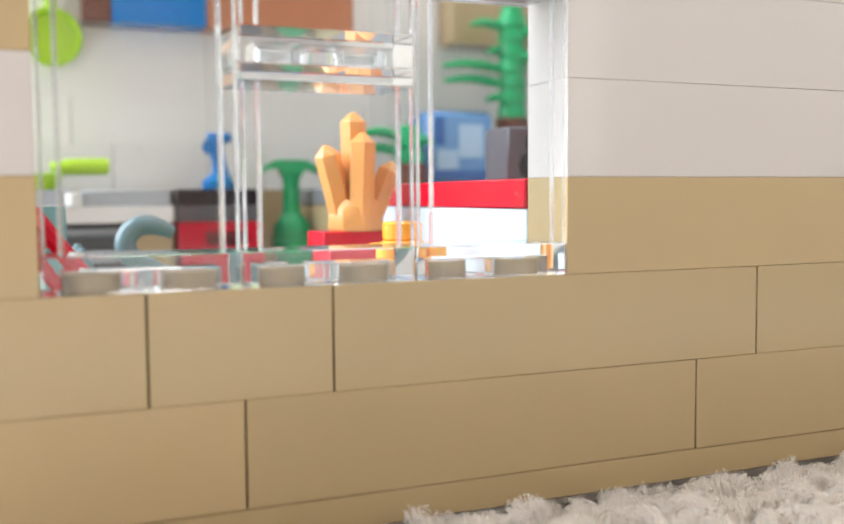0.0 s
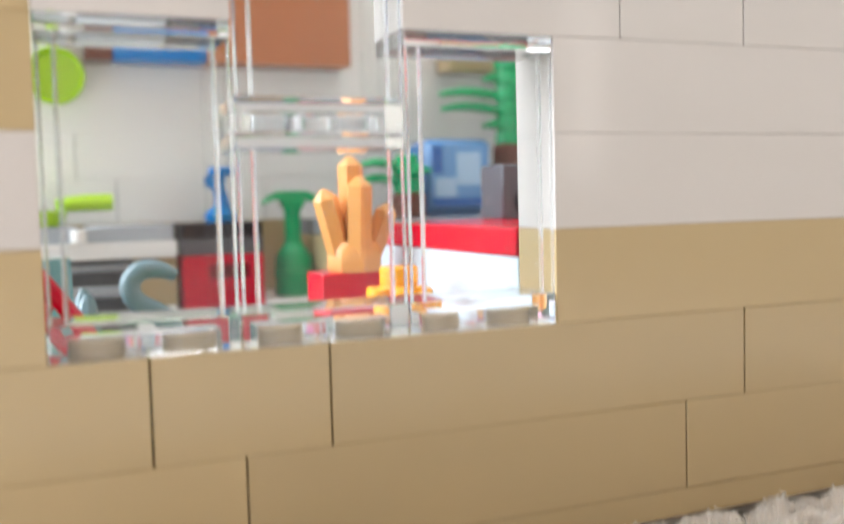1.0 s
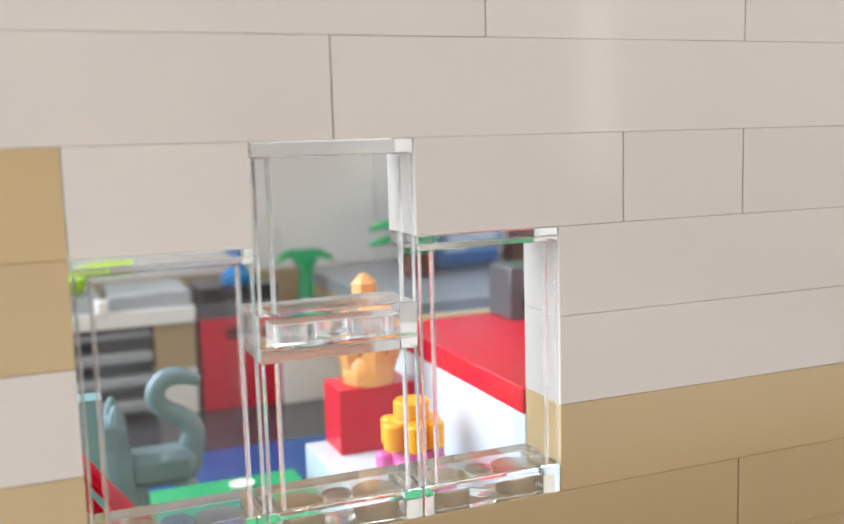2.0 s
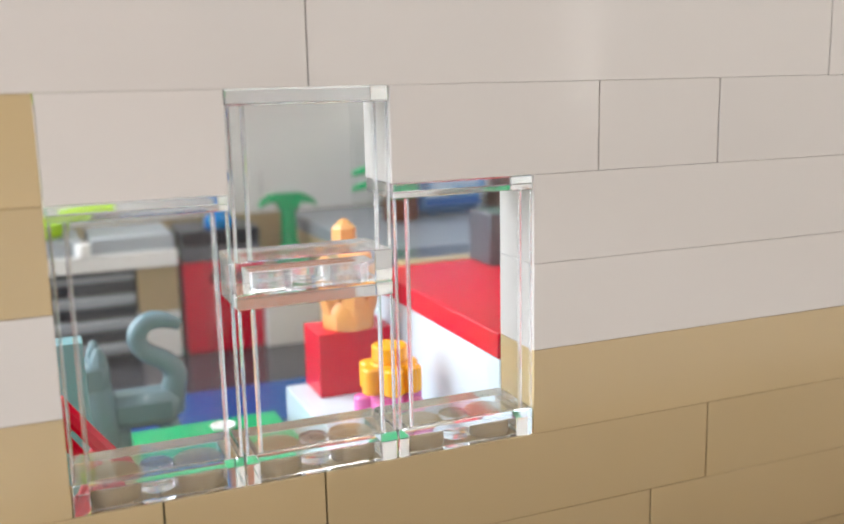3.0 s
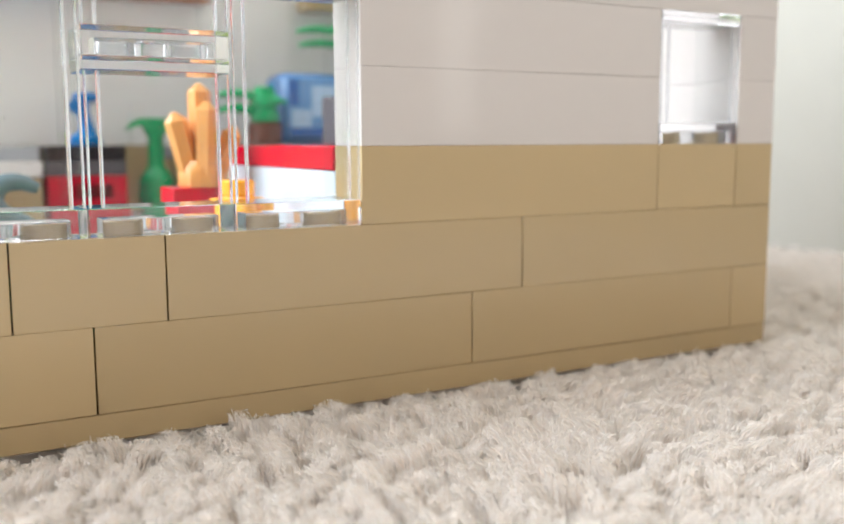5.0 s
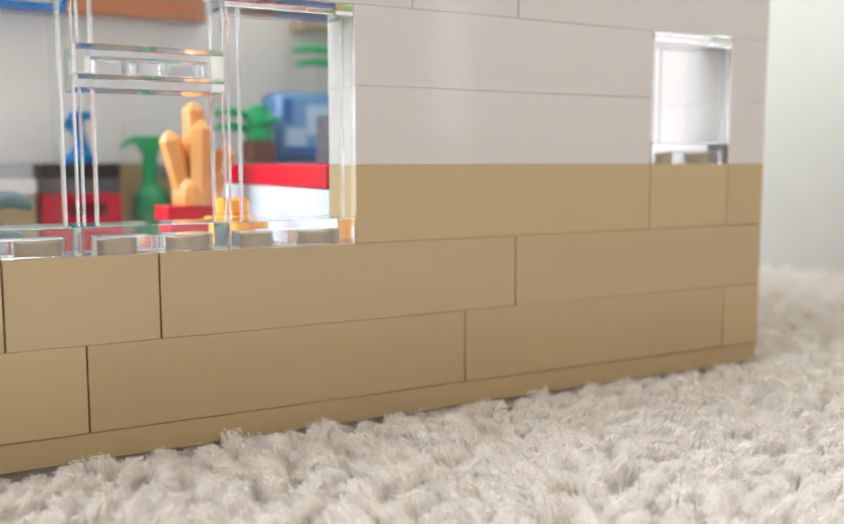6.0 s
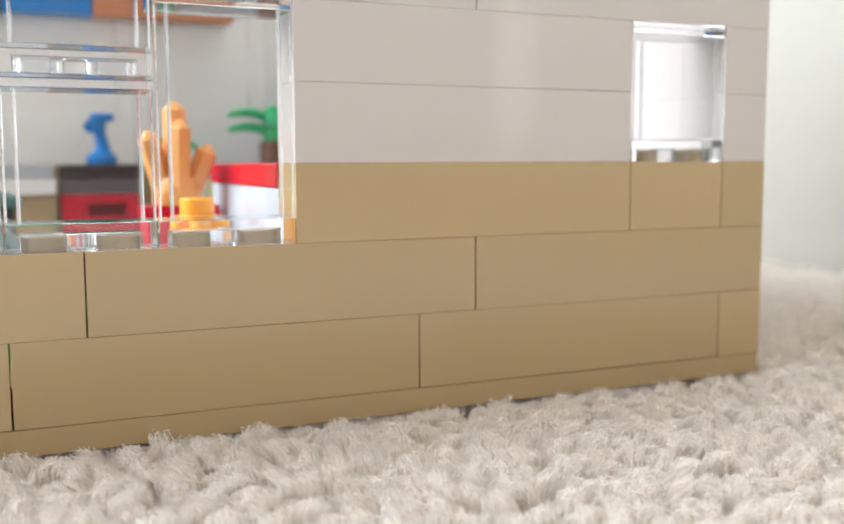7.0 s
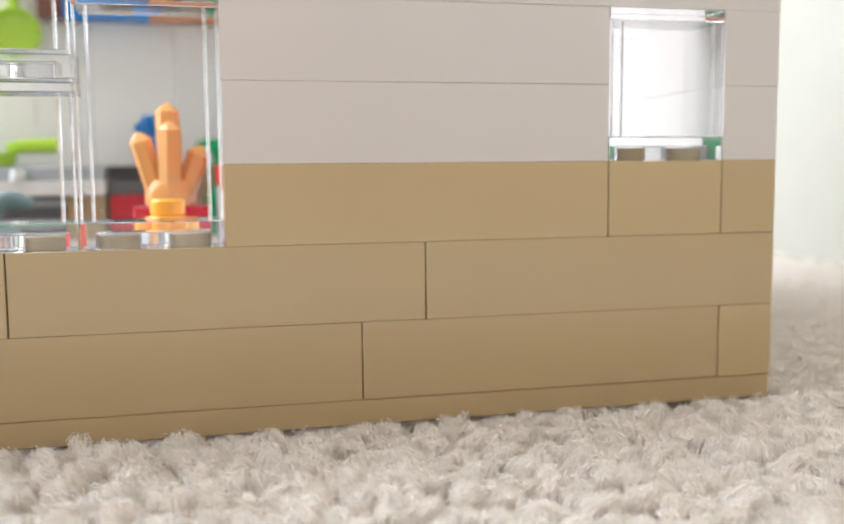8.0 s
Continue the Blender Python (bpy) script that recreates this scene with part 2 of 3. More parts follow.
def prism(outline, y0, y1, b=0):
    """An outline in x and z, drawn through from y0 to y1."""
    n = len(outline)
    v = [(x, y0, z) for x, z in outline] + [(x, y1, z) for x, z in outline]
    f = [tuple(range(n)), tuple(range(2 * n - 1, n - 1, -1))]
    for i in range(n):
        j = (i + 1) % n
        f.append((j, i, n + i, n + j))
    return v, f


def mesh_of(name, geos, mat, base=(0, 0, 0)):
    v, f = [], []
    for gv, gf in geos:
        o = len(v)
        v += [((p[0] - base[0]) / 1000, (p[1] - base[1]) / 1000, (p[2] - base[2]) / 1000) for p in gv]
        f += [tuple(i + o for i in q) for q in gf]
    me = bpy.data.meshes.new(name)
    me.from_pydata(v, [], f)
    bm = bmesh.new()
    bm.from_mesh(me)
    bmesh.ops.recalc_face_normals(bm, faces=bm.faces)
    bm.to_mesh(me)
    bm.free()
    me.polygons.foreach_set("use_smooth", [True] * len(me.polygons))
    me.set_sharp_from_angle(angle=radians(38))
    me.materials.append(mat)
    return me


BASE = {}


def thing(name, base, label, category="", group="", kind=""):
    ob = new(name)
    ob.empty_display_size = 0.005
    ob.location = [c / 1000 for c in base]
    BASE[ob.name] = base
    return tagged(ob, label, category, group, kind)


def part(name, geos, mat, parent, label=""):
    base = BASE[parent.name]
    ob = new(name, mesh_of(name, geos, mat, base))
    ob.parent = parent
    BASE[ob.name] = base
    return tagged(ob, label)


def solo(name, geos, mat, label, category="", kind="", group=""):
    """A thing of one mesh, its origin at the middle of its foot."""
    xs, ys, zs = zip(*[p for g in geos for p in g[0]])
    base = ((min(xs) + max(xs)) / 2, (min(ys) + max(ys)) / 2, min(zs))
    ob = new(name, mesh_of(name, geos, mat, base))
    ob.location = [c / 1000 for c in base]
    return tagged(ob, label, category, group, kind)


def studs(x0, x1, y0, y1, z, h=1.7, n=14):
    out = []
    for i in range(round((x1 - x0) / 8)):
        for j in range(round((y1 - y0) / 8)):
            out.append(disc(2.4, z - 0.1, z + h, (x0 + 4 + 8 * i, y0 + 4 + 8 * j, 0), n, 0.15))
    return out


# ---- the real room round the house ----
def room_wall(name, x0, x1, y0, y1, z1, label, mat=WALL_PAINT):
    return solo(name, [cbox(x0, x1, y0, y1, -12, z1, 1)], mat, label, kind="structure")


RX, LX, FY, BY, RH = 112, -1100, -1400, 1500, 2400
# opening made this tall for the added fill lamp
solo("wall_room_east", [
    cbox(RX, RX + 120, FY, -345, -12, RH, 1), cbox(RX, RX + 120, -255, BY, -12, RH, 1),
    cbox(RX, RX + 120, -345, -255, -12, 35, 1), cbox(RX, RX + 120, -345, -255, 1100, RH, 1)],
    EAST_PAINT, "plain cream white painted room wall with a tall opening added for lamps", kind="structure")
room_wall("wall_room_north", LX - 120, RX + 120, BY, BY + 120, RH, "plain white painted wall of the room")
solo("ceiling", [cbox(LX - 120, RX + 120, FY - 120, BY + 120, RH, RH + 100, 1)], CEILING_PAINT, "plain white ceiling of the room", kind="structure")
room_wall("wall_room_south", LX - 120, RX + 120, FY - 120, FY, RH, "plain unseen room wall, peach added to bounce warm light", WARM_BOUNCE_PAINT)
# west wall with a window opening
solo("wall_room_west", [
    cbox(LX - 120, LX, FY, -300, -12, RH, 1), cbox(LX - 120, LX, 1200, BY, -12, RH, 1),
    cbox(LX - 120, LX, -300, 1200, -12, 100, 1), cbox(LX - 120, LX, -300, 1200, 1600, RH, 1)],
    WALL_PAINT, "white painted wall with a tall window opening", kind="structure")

# ---- the toy house: base and walls ----
HX, HD = -160, 136
solo("house_base_plate", [cbox(HX, -0.1, 0.1, HD, 0, 3.15, 0.15)], TAN, "flat tan plastic base plate lying on the carpet", "base plate", kind="structure")

WALLS = {}
for name, label in (("wall_front", "toy house front wall of tan and white plastic bricks"),
                    ("wall_back", "white and tan plastic brick back wall"),
                    ("wall_right", "white and tan plastic brick side wall")):
    WALLS[name] = thing(name, (HX / 2, HD / 2, 3.2), label, kind="structure")
BRICKS = {}
rnd = random.Random(4)


def brick(wall, x0, y0, nx, ny, z, mat, high=9.6, gap=0.075, tilt=0.12):
    """One brick of nx by ny studs with its corner at x0, y0 in millimetres."""
    key = (nx, ny, mat.name, gap)
    lx, ly = nx * 8 - 2 * gap, ny * 8 - 0.1
    if key not in BRICKS:
        BRICKS[key] = mesh_of("brick", [cbox(-lx / 2, lx / 2, -ly / 2, ly / 2, 0, high - 0.02, 0.06)], mat)
    ob = new("brick", BRICKS[key])
    ob.parent = WALLS[wall]
    b = BASE[wall]
    jog = rnd.uniform(-0.035, 0.035)
    ob.location = ((x0 + nx * 4 - b[0]) / 1000, (y0 + ny * 4 + jog - b[1]) / 1000, (z - b[2]) / 1000)
    ob.rotation_euler = (radians(rnd.uniform(-tilt, tilt)), 0, radians(rnd.uniform(-tilt, tilt) * 0.4))
    return ob


COURSE = [3.2 + 9.6 * i for i in range(8)]
T, W = TAN, SHADED_WHITE
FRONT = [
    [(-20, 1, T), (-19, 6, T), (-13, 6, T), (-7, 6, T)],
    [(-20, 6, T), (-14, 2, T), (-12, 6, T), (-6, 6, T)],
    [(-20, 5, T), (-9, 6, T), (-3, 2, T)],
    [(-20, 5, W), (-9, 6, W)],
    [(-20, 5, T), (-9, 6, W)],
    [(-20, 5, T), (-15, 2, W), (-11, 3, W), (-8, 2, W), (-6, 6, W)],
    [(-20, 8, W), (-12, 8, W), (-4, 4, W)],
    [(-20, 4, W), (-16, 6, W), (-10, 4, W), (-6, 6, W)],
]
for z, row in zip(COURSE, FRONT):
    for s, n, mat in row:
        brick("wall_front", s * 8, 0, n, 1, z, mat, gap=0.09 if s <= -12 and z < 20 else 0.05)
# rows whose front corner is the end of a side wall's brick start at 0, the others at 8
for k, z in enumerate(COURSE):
    mat = TAN if k < 3 else SHADED_WHITE
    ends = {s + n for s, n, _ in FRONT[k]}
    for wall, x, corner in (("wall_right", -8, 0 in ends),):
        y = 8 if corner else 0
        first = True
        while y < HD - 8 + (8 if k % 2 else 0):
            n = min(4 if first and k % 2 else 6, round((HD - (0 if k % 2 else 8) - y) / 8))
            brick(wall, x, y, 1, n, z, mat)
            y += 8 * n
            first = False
# back wall, inner face at 128, two courses higher
for k in range(10):
    z = 3.2 + 9.6 * k
    x = HX
    stop = -8 if k % 2 else 0
    first = True
    while x < stop:
        n = min((2, 4, 6, 3)[k % 4] if first else (4, 6, 4, 8)[(k + (-x // 8)) % 4], round((stop - x) / 8))
        brick("wall_back", x, 128, n, 1, z, TAN if k < 3 else LIT_WHITE, gap=0.09, tilt=0.1)
        x += 8 * n
        first = False
for a, b, z in ((-120, -72, 22.35), (-24, -8, 31.95)):
    for geo in studs(a, b, 0, 8, z):
        part("stud", [geo], TAN, WALLS["wall_front"])


TOP = COURSE[-1] + 9.55
for wall, x0, x1, y0, y1, top in (("wall_front", -160, 0, 0, 8, TOP), ("wall_right", -8, 0, 8, 128, TOP), ("wall_back", -160, 0, 128, 136, TOP + 19.2)):
    tagged(part("top_studs", studs(x0, x1, y0, y1, top, n=10), SHADED_WHITE, WALLS[wall]), kind="stuff")


# ---- clear window panels ----
def clear_foot(x0, x1, z0, t):
    """The hollow foot with the sill on it, edges rounded."""
    xs, ys = (x0, x0 + t, x1 - t, x1), (0.1, 0.1 + t, 7.9 - t, 7.9)
    zs = (z0, z0 + 1.9, z0 + 3.1)

    def solid(i, j, k):
        if not (0 <= i < 3 and 0 <= j < 3 and 0 <= k < 2):
            return False
        return k == 1 or not (i == 1 and j == 1)

    bm, made = bmesh.new(), {}

    def corner(i, j, k):
        if (i, j, k) not in made:
            made[i, j, k] = bm.verts.new((xs[i], ys[j], zs[k]))
        return made[i, j, k]

    for i in range(3):
        for j in range(3):
            for k in range(2):
                if not solid(i, j, k):
                    continue
                for a in range(3):
                    for side in (0, 1):
                        q = [i, j, k]
                        q[a] += 2 * side - 1
                        if solid(*q):
                            continue
                        ring = []
                        for u, v in ((0, 0), (1, 0), (1, 1), (0, 1)):
                            p = [i, j, k]
                            p[a] += side
                            p[(a + 1) % 3] += u
                            p[(a + 2) % 3] += v
                            ring.append(corner(*p))
                        bm.faces.new(ring if side else ring[::-1])
    bmesh.ops.dissolve_limit(bm, angle_limit=0.01, verts=bm.verts, edges=bm.edges)
    sharp = [e for e in bm.edges if len(e.link_faces) == 2 and e.calc_face_angle(0) > 0.5]
    bmesh.ops.bevel(bm, geom=sharp, offset=0.07, segments=1, profile=0.5, affect="EDGES", clamp_overlap=True)
    bmesh.ops.triangulate(bm, faces=[f for f in bm.faces if len(f.verts) > 4])
    bm.verts.index_update()
    out = [tuple(v.co) for v in bm.verts], [tuple(v.index for v in f.verts) for f in bm.faces]
    bm.free()
    return out


def panel(name, x0, z0, h):
    """A clear panel two studs wide: moulded frame, pane at the outer face, tube in the foot."""
    x1 = x0 + 15.9
    x0 += 0.1
    w = thing(name, (x0 + 8, 4, z0), "clear colourless plastic window panel in the brick wall", "window", kind="structure")
    t = 1.5
    foot = part("foot", [clear_foot(x0, x1, z0 + 0.03, t)], CLEAR, w)
    rail = part("top_rail", [cbox(x0, x1, 0.1, 7.9, z0 + h - t - 0.02, z0 + h - 0.05, 0.08)], CLEAR, w)
    rail.visible_shadow = False
    for ob in (foot, rail):
        ob.data.polygons.foreach_set("use_smooth", [False] * len(ob.data.polygons))
    z1, z2 = z0 + 3.16, z0 + h - t - 0.05
    for a, b, inner, outer in ((x0, x0 + t, x0 + t, x0 + 0.2), (x1 - t, x1, x1 - t, x1 - 0.2)):
        side = part("side_support", [cbox(a, b, 0.5, 7.9, z1, z2, 0.05)], SIDE, w)
        side.visible_shadow = False
        # thin hazy rods draw the bright lines on the front edges
        for x, half in ((inner, 0.2), (outer, 0.15)):
            rim_glint = part("rim_glint", [cbox(x - half, x + half, 0.04, 0.46, z1, z2, 0.12)], RIM_GLINT, side)
            rim_glint.visible_shadow = False
    pane = part("pane", [cbox(x0 + t + 0.22, x1 - t - 0.22, 0.2, 1.2, z0 + 3.12, z0 + h - t - 0.07, 0.03)], PANE, w)
    pane.visible_shadow = False
    part("tube", [disc(1.6, z0 + 0.1, z0 + 1.85, (x0 + 7.9, 4, 0), 18, 0.15)], MILK, w).visible_shadow = False
    return w


def hollow_stud(w, x, z):
    prof = [(1.6, z), (2.4, z), (2.4, z + 1.6), (1.6, z + 1.6)]
    v, f = lathe(prof, 16, (x, 4, 0))
    f = f[:-2]
    n = 16
    for i in range(n):
        j = (i + 1) % n
        f.append((3 * n + i, 3 * n + j, j, i))
    ob = part("hollow_stud", [(v, f)], MILK, w)
    ob.visible_shadow = False


panel("window_1", -120, 22.4, 28.8)
low = panel("window_2", -104, 22.4, 19.2)
panel("window_3", -104, 41.6, 19.2)
panel("window_4", -88, 22.4, 28.8)
panel("window_5", -24, 32.0, 19.2)
hollow_stud(low, -100, 41.6)
hollow_stud(low, -92, 41.6)

# ---- inside: floor ----
solo("floor_plate", [cbox(-151.8, -8.2, 68, 127.8, 3.2, 6.4)], FLOOR_DARK, "dark grey plastic floor plate", "floor", kind="structure")
solo("rug", [cbox(-118, -72.5, 58, 78, 6.4, 7.2)], DEEP_BLUE, "flat dark blue plastic tile on the floor", "rug")
solo("floor_plate", [cbox(-151.8, -8.2, 8.2, 67.8, 3.2, 6.4)], TAN, "tan plastic floor plate", "floor", kind="structure")

# ---- inside: kitchen along the back wall ----
def oven():
    t = thing("oven", (-111, 116, 6.4), "grey plastic oven with dark slots under the worktop", "oven")
    part("body", [cbox(-120, -103.4, 109, 127.8, 6.4, 25.5)], DARK_GREY, t)
    for i in range(4):
        z = 8.2 + 5.0 * i
        part("grille_bar", [cbox(-119.6, -103.6, 106, 109, z, z + 2.2, 0.4)], LIGHT_GREY, t)
    part("top_bar", [cbox(-119.8, -103.5, 106, 109, 24.4, 25.5)], DARK_GREY, t)


oven()
solo("cabinet", [cbox(-103.2, -95.2, 106, 127.8, 16.05, 25.5)], TAN, "tan plastic brick under the white worktop", "cabinet")
solo("cabinet", [cbox(-103.2, -95.2, 106, 127.8, 6.4, 15.95)], LIT_WHITE, "white plastic brick under a tan one", "cabinet")
solo("cabinet", [cbox(-151.8, -120.2, 106, 127.8, 6.4, 25.5)], LIT_WHITE, "plain white plastic kitchen cabinet", "cabinet")
solo("worktop", [cbox(-151.8, -95, 105, 127.8, 25.6, 28.8)], LIT_WHITE, "long white plastic worktop over the cabinets", "worktop")
solo("hotplate", [cbox(-111.5, -95.2, 107, 126, 28.8, 31.9, 0.3)], LIGHT_GREY, "flat light grey plastic hotplate on the worktop", "hotplate")
st = thing("stove", (-124, 116, 28.8), "grey plastic stove top with a small white knob", "stove")
part("plate", [cbox(-136, -113, 107, 126, 28.8, 31.9, 0.3)], LIGHT_GREY, st)
part("knob", [disc(1.5, 28.8, 31.4, (-112.9, 105.6, 0), 12)], LIT_WHITE, st, "small white knob")


def red_bin():
    t = thing("bin", (-86, 114, 6.4), "red plastic bin with a black lid and a slot", "bin")
    x0, x1, y0, y1 = -94, -77.8, 106, 122
    part("body", [cbox(x0, -88.8, y0, y1, 6.4, 25.5), cbox(-80.7, x1, y0, y1, 6.4, 25.5), cbox(-88.8, -80.7, y0, y1, 6.4, 20.8, 0.05), cbox(-88.8, -80.7, y0, y1, 23.6, 25.5, 0.05), cbox(-88.8, -80.7, y0 + 9, y1, 20.8, 23.6, 0.05)], RED, t)
    part("collar", [cbox(x0, x1, y0, y1, 25.6, 28.75)], DARK_GREY, t, "dark grey collar")
    part("lid", [cbox(x0, x1, y0, y1, 28.8, 31.95)], BLACK, t, "black lid")


red_bin()


def tap():
    t = thing("tap", (-85, 112, 32), "blue plastic water tap on the black lid", "tap")
    part("foot", [lathe([(3.2, 32), (3.3, 32.4), (3.3, 33.6), (2.6, 34.2), (1.9, 35.0)], 18, (-85, 112, 0))], BLUE, t)
    part("stem", [hose([(-84.6, 112, 34.6), (-84.8, 112, 37.0), (-85.4, 112, 39.5), (-85.3, 112, 42.0)], [1.9, 1.35, 1.35, 1.7], 16)], BLUE, t)
    part("spout", [hose([(-85.4, 112.4, 40.6), (-86.6, 111.0, 40.7), (-87.2, 108.6, 40.2)], [1.3, 1.5, 1.55], 16)], BLUE, t)
    part("lever", [cbox(-87.2, -82.2, 110.7, 113.3, 41.4, 43.3, 0.5)], BLUE, t)


tap()
solo("cabinet", [cbox(-77.6, -58, 104, 127.8, 6.4, 15.95)], LIT_WHITE, "low white plastic cabinet under the spray bottle", "cabinet")


def spray_bottle():
    t = thing("spray_bottle", (-70, 112, 16), "green plastic spray bottle with a trigger head", "bottle")
    part("bottle", [lathe([(3.8, 16), (4.1, 16.4), (4.1, 22.5), (3.9, 24.3), (2.9, 25.8), (2.0, 26.8), (1.8, 28), (1.7, 33.5), (2.2, 35.2)], 20, (-70, 112, 0))], GREEN, t)
    part("collar", [lathe([(4.1, 20.2), (4.35, 20.4), (4.35, 21.2), (4.1, 21.4)], 20, (-70, 112, 0))], GREEN, t)
    head = [(-76.4, 35.3), (-75.4, 36.9), (-73.4, 38.0), (-67.0, 38.0), (-64.6, 36.6), (-63.6, 34.9), (-65.2, 35.6), (-67.4, 36.0), (-68.0, 34.6), (-72.0, 34.6), (-72.6, 36.2), (-74.6, 36.1)]
    part("trigger_head", [prism(head, 110.4, 113.6)], GREEN, t)


spray_bottle()


def pan(name, centre, r, turn, handle, label):
    t = thing(name, centre, label, "pan")
    prof = [(r * 0.8, 0), (r * 0.86, 0.2), (r, 3.0), (r * 0.95, 3.2), (r * 0.82, 1.0), (r * 0.3, 0.9)]
    part("bowl", [lathe(prof, 28, centre, turn)], LIME, t)
    part("handle", [handle], LIME, t)


def wall_hooks():
    pan("hanging_pan", (-115.3, 127.2, 62.6), 5.9, Matrix.Rotation(radians(90), 3, "X"),
        hose([(-115.3, 125.4, 67.6), (-115.3, 125.6, 73), (-115.3, 126.2, 79)], [1.1, 1.3, 1.5]), "lime green plastic frying pan hanging on the back wall")
    pan("frying_pan", (-121.5, 116, 32), 7.2, Matrix.Identity(3),
        hose([(-116.5, 116, 36.0), (-113.5, 116, 36.4), (-111, 116, 36.5), (-105.8, 116, 36.6)], [1.3, 1.6, 1.7, 1.7]), "lime green plastic frying pan standing on the stove")


wall_hooks()
for x0, x1, mat, word in ((-109.6, -104.2, BROWN, "dark brown"), (-104.0, -85.2, BLUE, "blue"), (-85, -53.2, RUST, "rust brown"), (-29, -9, TAN, "tan")):
    solo("wall_cupboard", [cbox(x0, x1, 120, 127.9, 65.6, 84.7)], mat, word + " plastic brick as a wall cupboard on the back wall", "cupboard", group="cupboards on the back wall")

# ---- inside: counter, desk and what stands on them ----
ct = thing("counter", (-40, 32, 6.4), "white plastic counter with a flat red top", "counter")
part("base", [cbox(-72, -42, 8.2, 52, 6.4, 28.75)], SKYLIT_WHITE, ct)
part("top", [cbox(-72.2, -42, 8.2, 52.2, 28.8, 32, 0.2)], RED, ct, "flat red top")
# unseen filler, added white to keep red bounce off the wall behind window_5
solo("cabinet", [cbox(-41.8, -8.2, 8.2, 52.2, 6.4, 31.5, 0.2)], LIT_WHITE, "unseen white block beside the red counter, added for its white bounce", "cabinet")
dk = thing("desk", (-38, 90, 6.4), "grey plastic desk beside the back wall", "desk")
part("base", [cbox(-66, -8.2, 54, 127.8, 6.4, 28.7)], TAN, dk, "tan base")
part("desk_edge", [cbox(-66, -8.2, 54, 57.4, 28.75, 31.9)], TAN, dk, "tan edge strip")
part("keyboard_shelf", [cbox(-66, -8.2, 57.6, 67, 28.75, 31.9)], DARK_GREY, dk, "dark grey strip")
part("desktop", [cbox(-66, -8.2, 67.2, 127.8, 28.75, 31.9)], MID_GREY, dk, "grey top")


def monitor():
    t = thing("monitor", (-37, 100, 32), "old computer monitor with a blue screen picture", "monitor")
    x0, x1, y = -41.8, -27.6, 103
    part("housing", [cbox(x0 - 0.8, x1 + 0.8, y + 0.6, y + 12, 32.4, 48.4, 1.3)], MONITOR_BLUE, t, "rounded blue housing")
    part("foot", [cbox(x0 + 2, x1 - 2, y + 1, y + 10, 32, 32.7)], MONITOR_BLUE, t)
    s = part("screen", [cbox(x0, x1, y, y + 0.7, 33.4, 47.6, 0.4)], SCREEN_MID, t, "blue screen picture")
    for a, b, c, d, m in ((-35.5, -29.8, 38.5, 45.5, SCREEN_PALE), (-40.6, -35.7, 36, 40, SCREEN_PALE), (-41.3, -28.1, 33.8, 35.8, SCREEN_DARK), (-41.4, -38.8, 41, 47, SCREEN_DARK)):
        part("picture_block", [cbox(a, b, y - 0.06, y + 0.02, c, d, 0.01)], m, s)


monitor()


def frond(x, y, z, ang, length, lift, droop, wide=1.0):
    """One curved plastic leaf, with a notched edge."""
    c, s = math.cos(ang), math.sin(ang)
    pts = []
    for k in range(5):
        u = k / 4
        pts.append((x + c * length * u, y + s * length * u, z + lift * math.sin(u * 2.2) - droop * u * u))
    geo = [hose(pts, [0.9 * wide, 1.1 * wide, 1.0 * wide, 0.85 * wide, 0.5 * wide], 8)]
    for k in (1, 2, 3):
        px, py, pz = pts[k]
        geo.append(hose([(px, py, pz), (px - s * 2 + c, py + c * 2 + s, pz - 0.4)], [0.6, 0.35], 6))
        geo.append(hose([(px, py, pz), (px + s * 2 + c, py - c * 2 + s, pz - 0.4)], [0.6, 0.35], 6))
    return geo


def plant(x, y, z, pot_high, stem_top, leaves, label):
    """A plastic plant: round pot, a stack of ribbed rings, curved leaves of (height, direction, length)."""
    t = thing("plant", (x, y, z), label, "plant")
    part("pot", [disc(3.9, z, z + pot_high, (x, y, 0), 20, 0.3)], BROWN, t, "round brown pot")
    k = max(2, round((stem_top - z - pot_high) / 3.2))
    step = (stem_top - z - pot_high) / k
    for i in range(k):
        zz = z + pot_high + i * step
        part("stem", [lathe([(2.6, zz), (3.2, zz + 0.3), (3.2, zz + step * 0.6), (2.7, zz + step - 0.02)], 18, (x, y, 0))], GREEN, t)
    part("crown", [disc(2.4, stem_top, stem_top + 1.6, (x, y, 0), 16, 0.2)], GREEN, t)
    for zz, a, size in leaves:
        part("leaf", frond(x + 2.2 * math.cos(radians(a)), y + 2.2 * math.sin(radians(a)), zz, radians(a), size, 1.3, 0.9), GREEN, t)


plant(-48.3, 100, 32, 4.9, 43.2, ((42.4, 190, 9.2), (39.2, 190, 9.2), (41.0, 300, 2.2), (39.5, 80, 5.0), (42.2, 60, 4.0)), "small green plastic plant in a brown pot on the desk")
plant(-19, 110, 32, 15.6, 71.0, ((58.4, 184, 15.5), (55.2, 184, 15.0), (67.6, 186, 8.5), (62.0, 182, 3.0), (51.4, 190, 4.0), (66.0, 300, 6.0), (60.0, 275, 6.0)), "tall green plastic plant on a high brown pot")


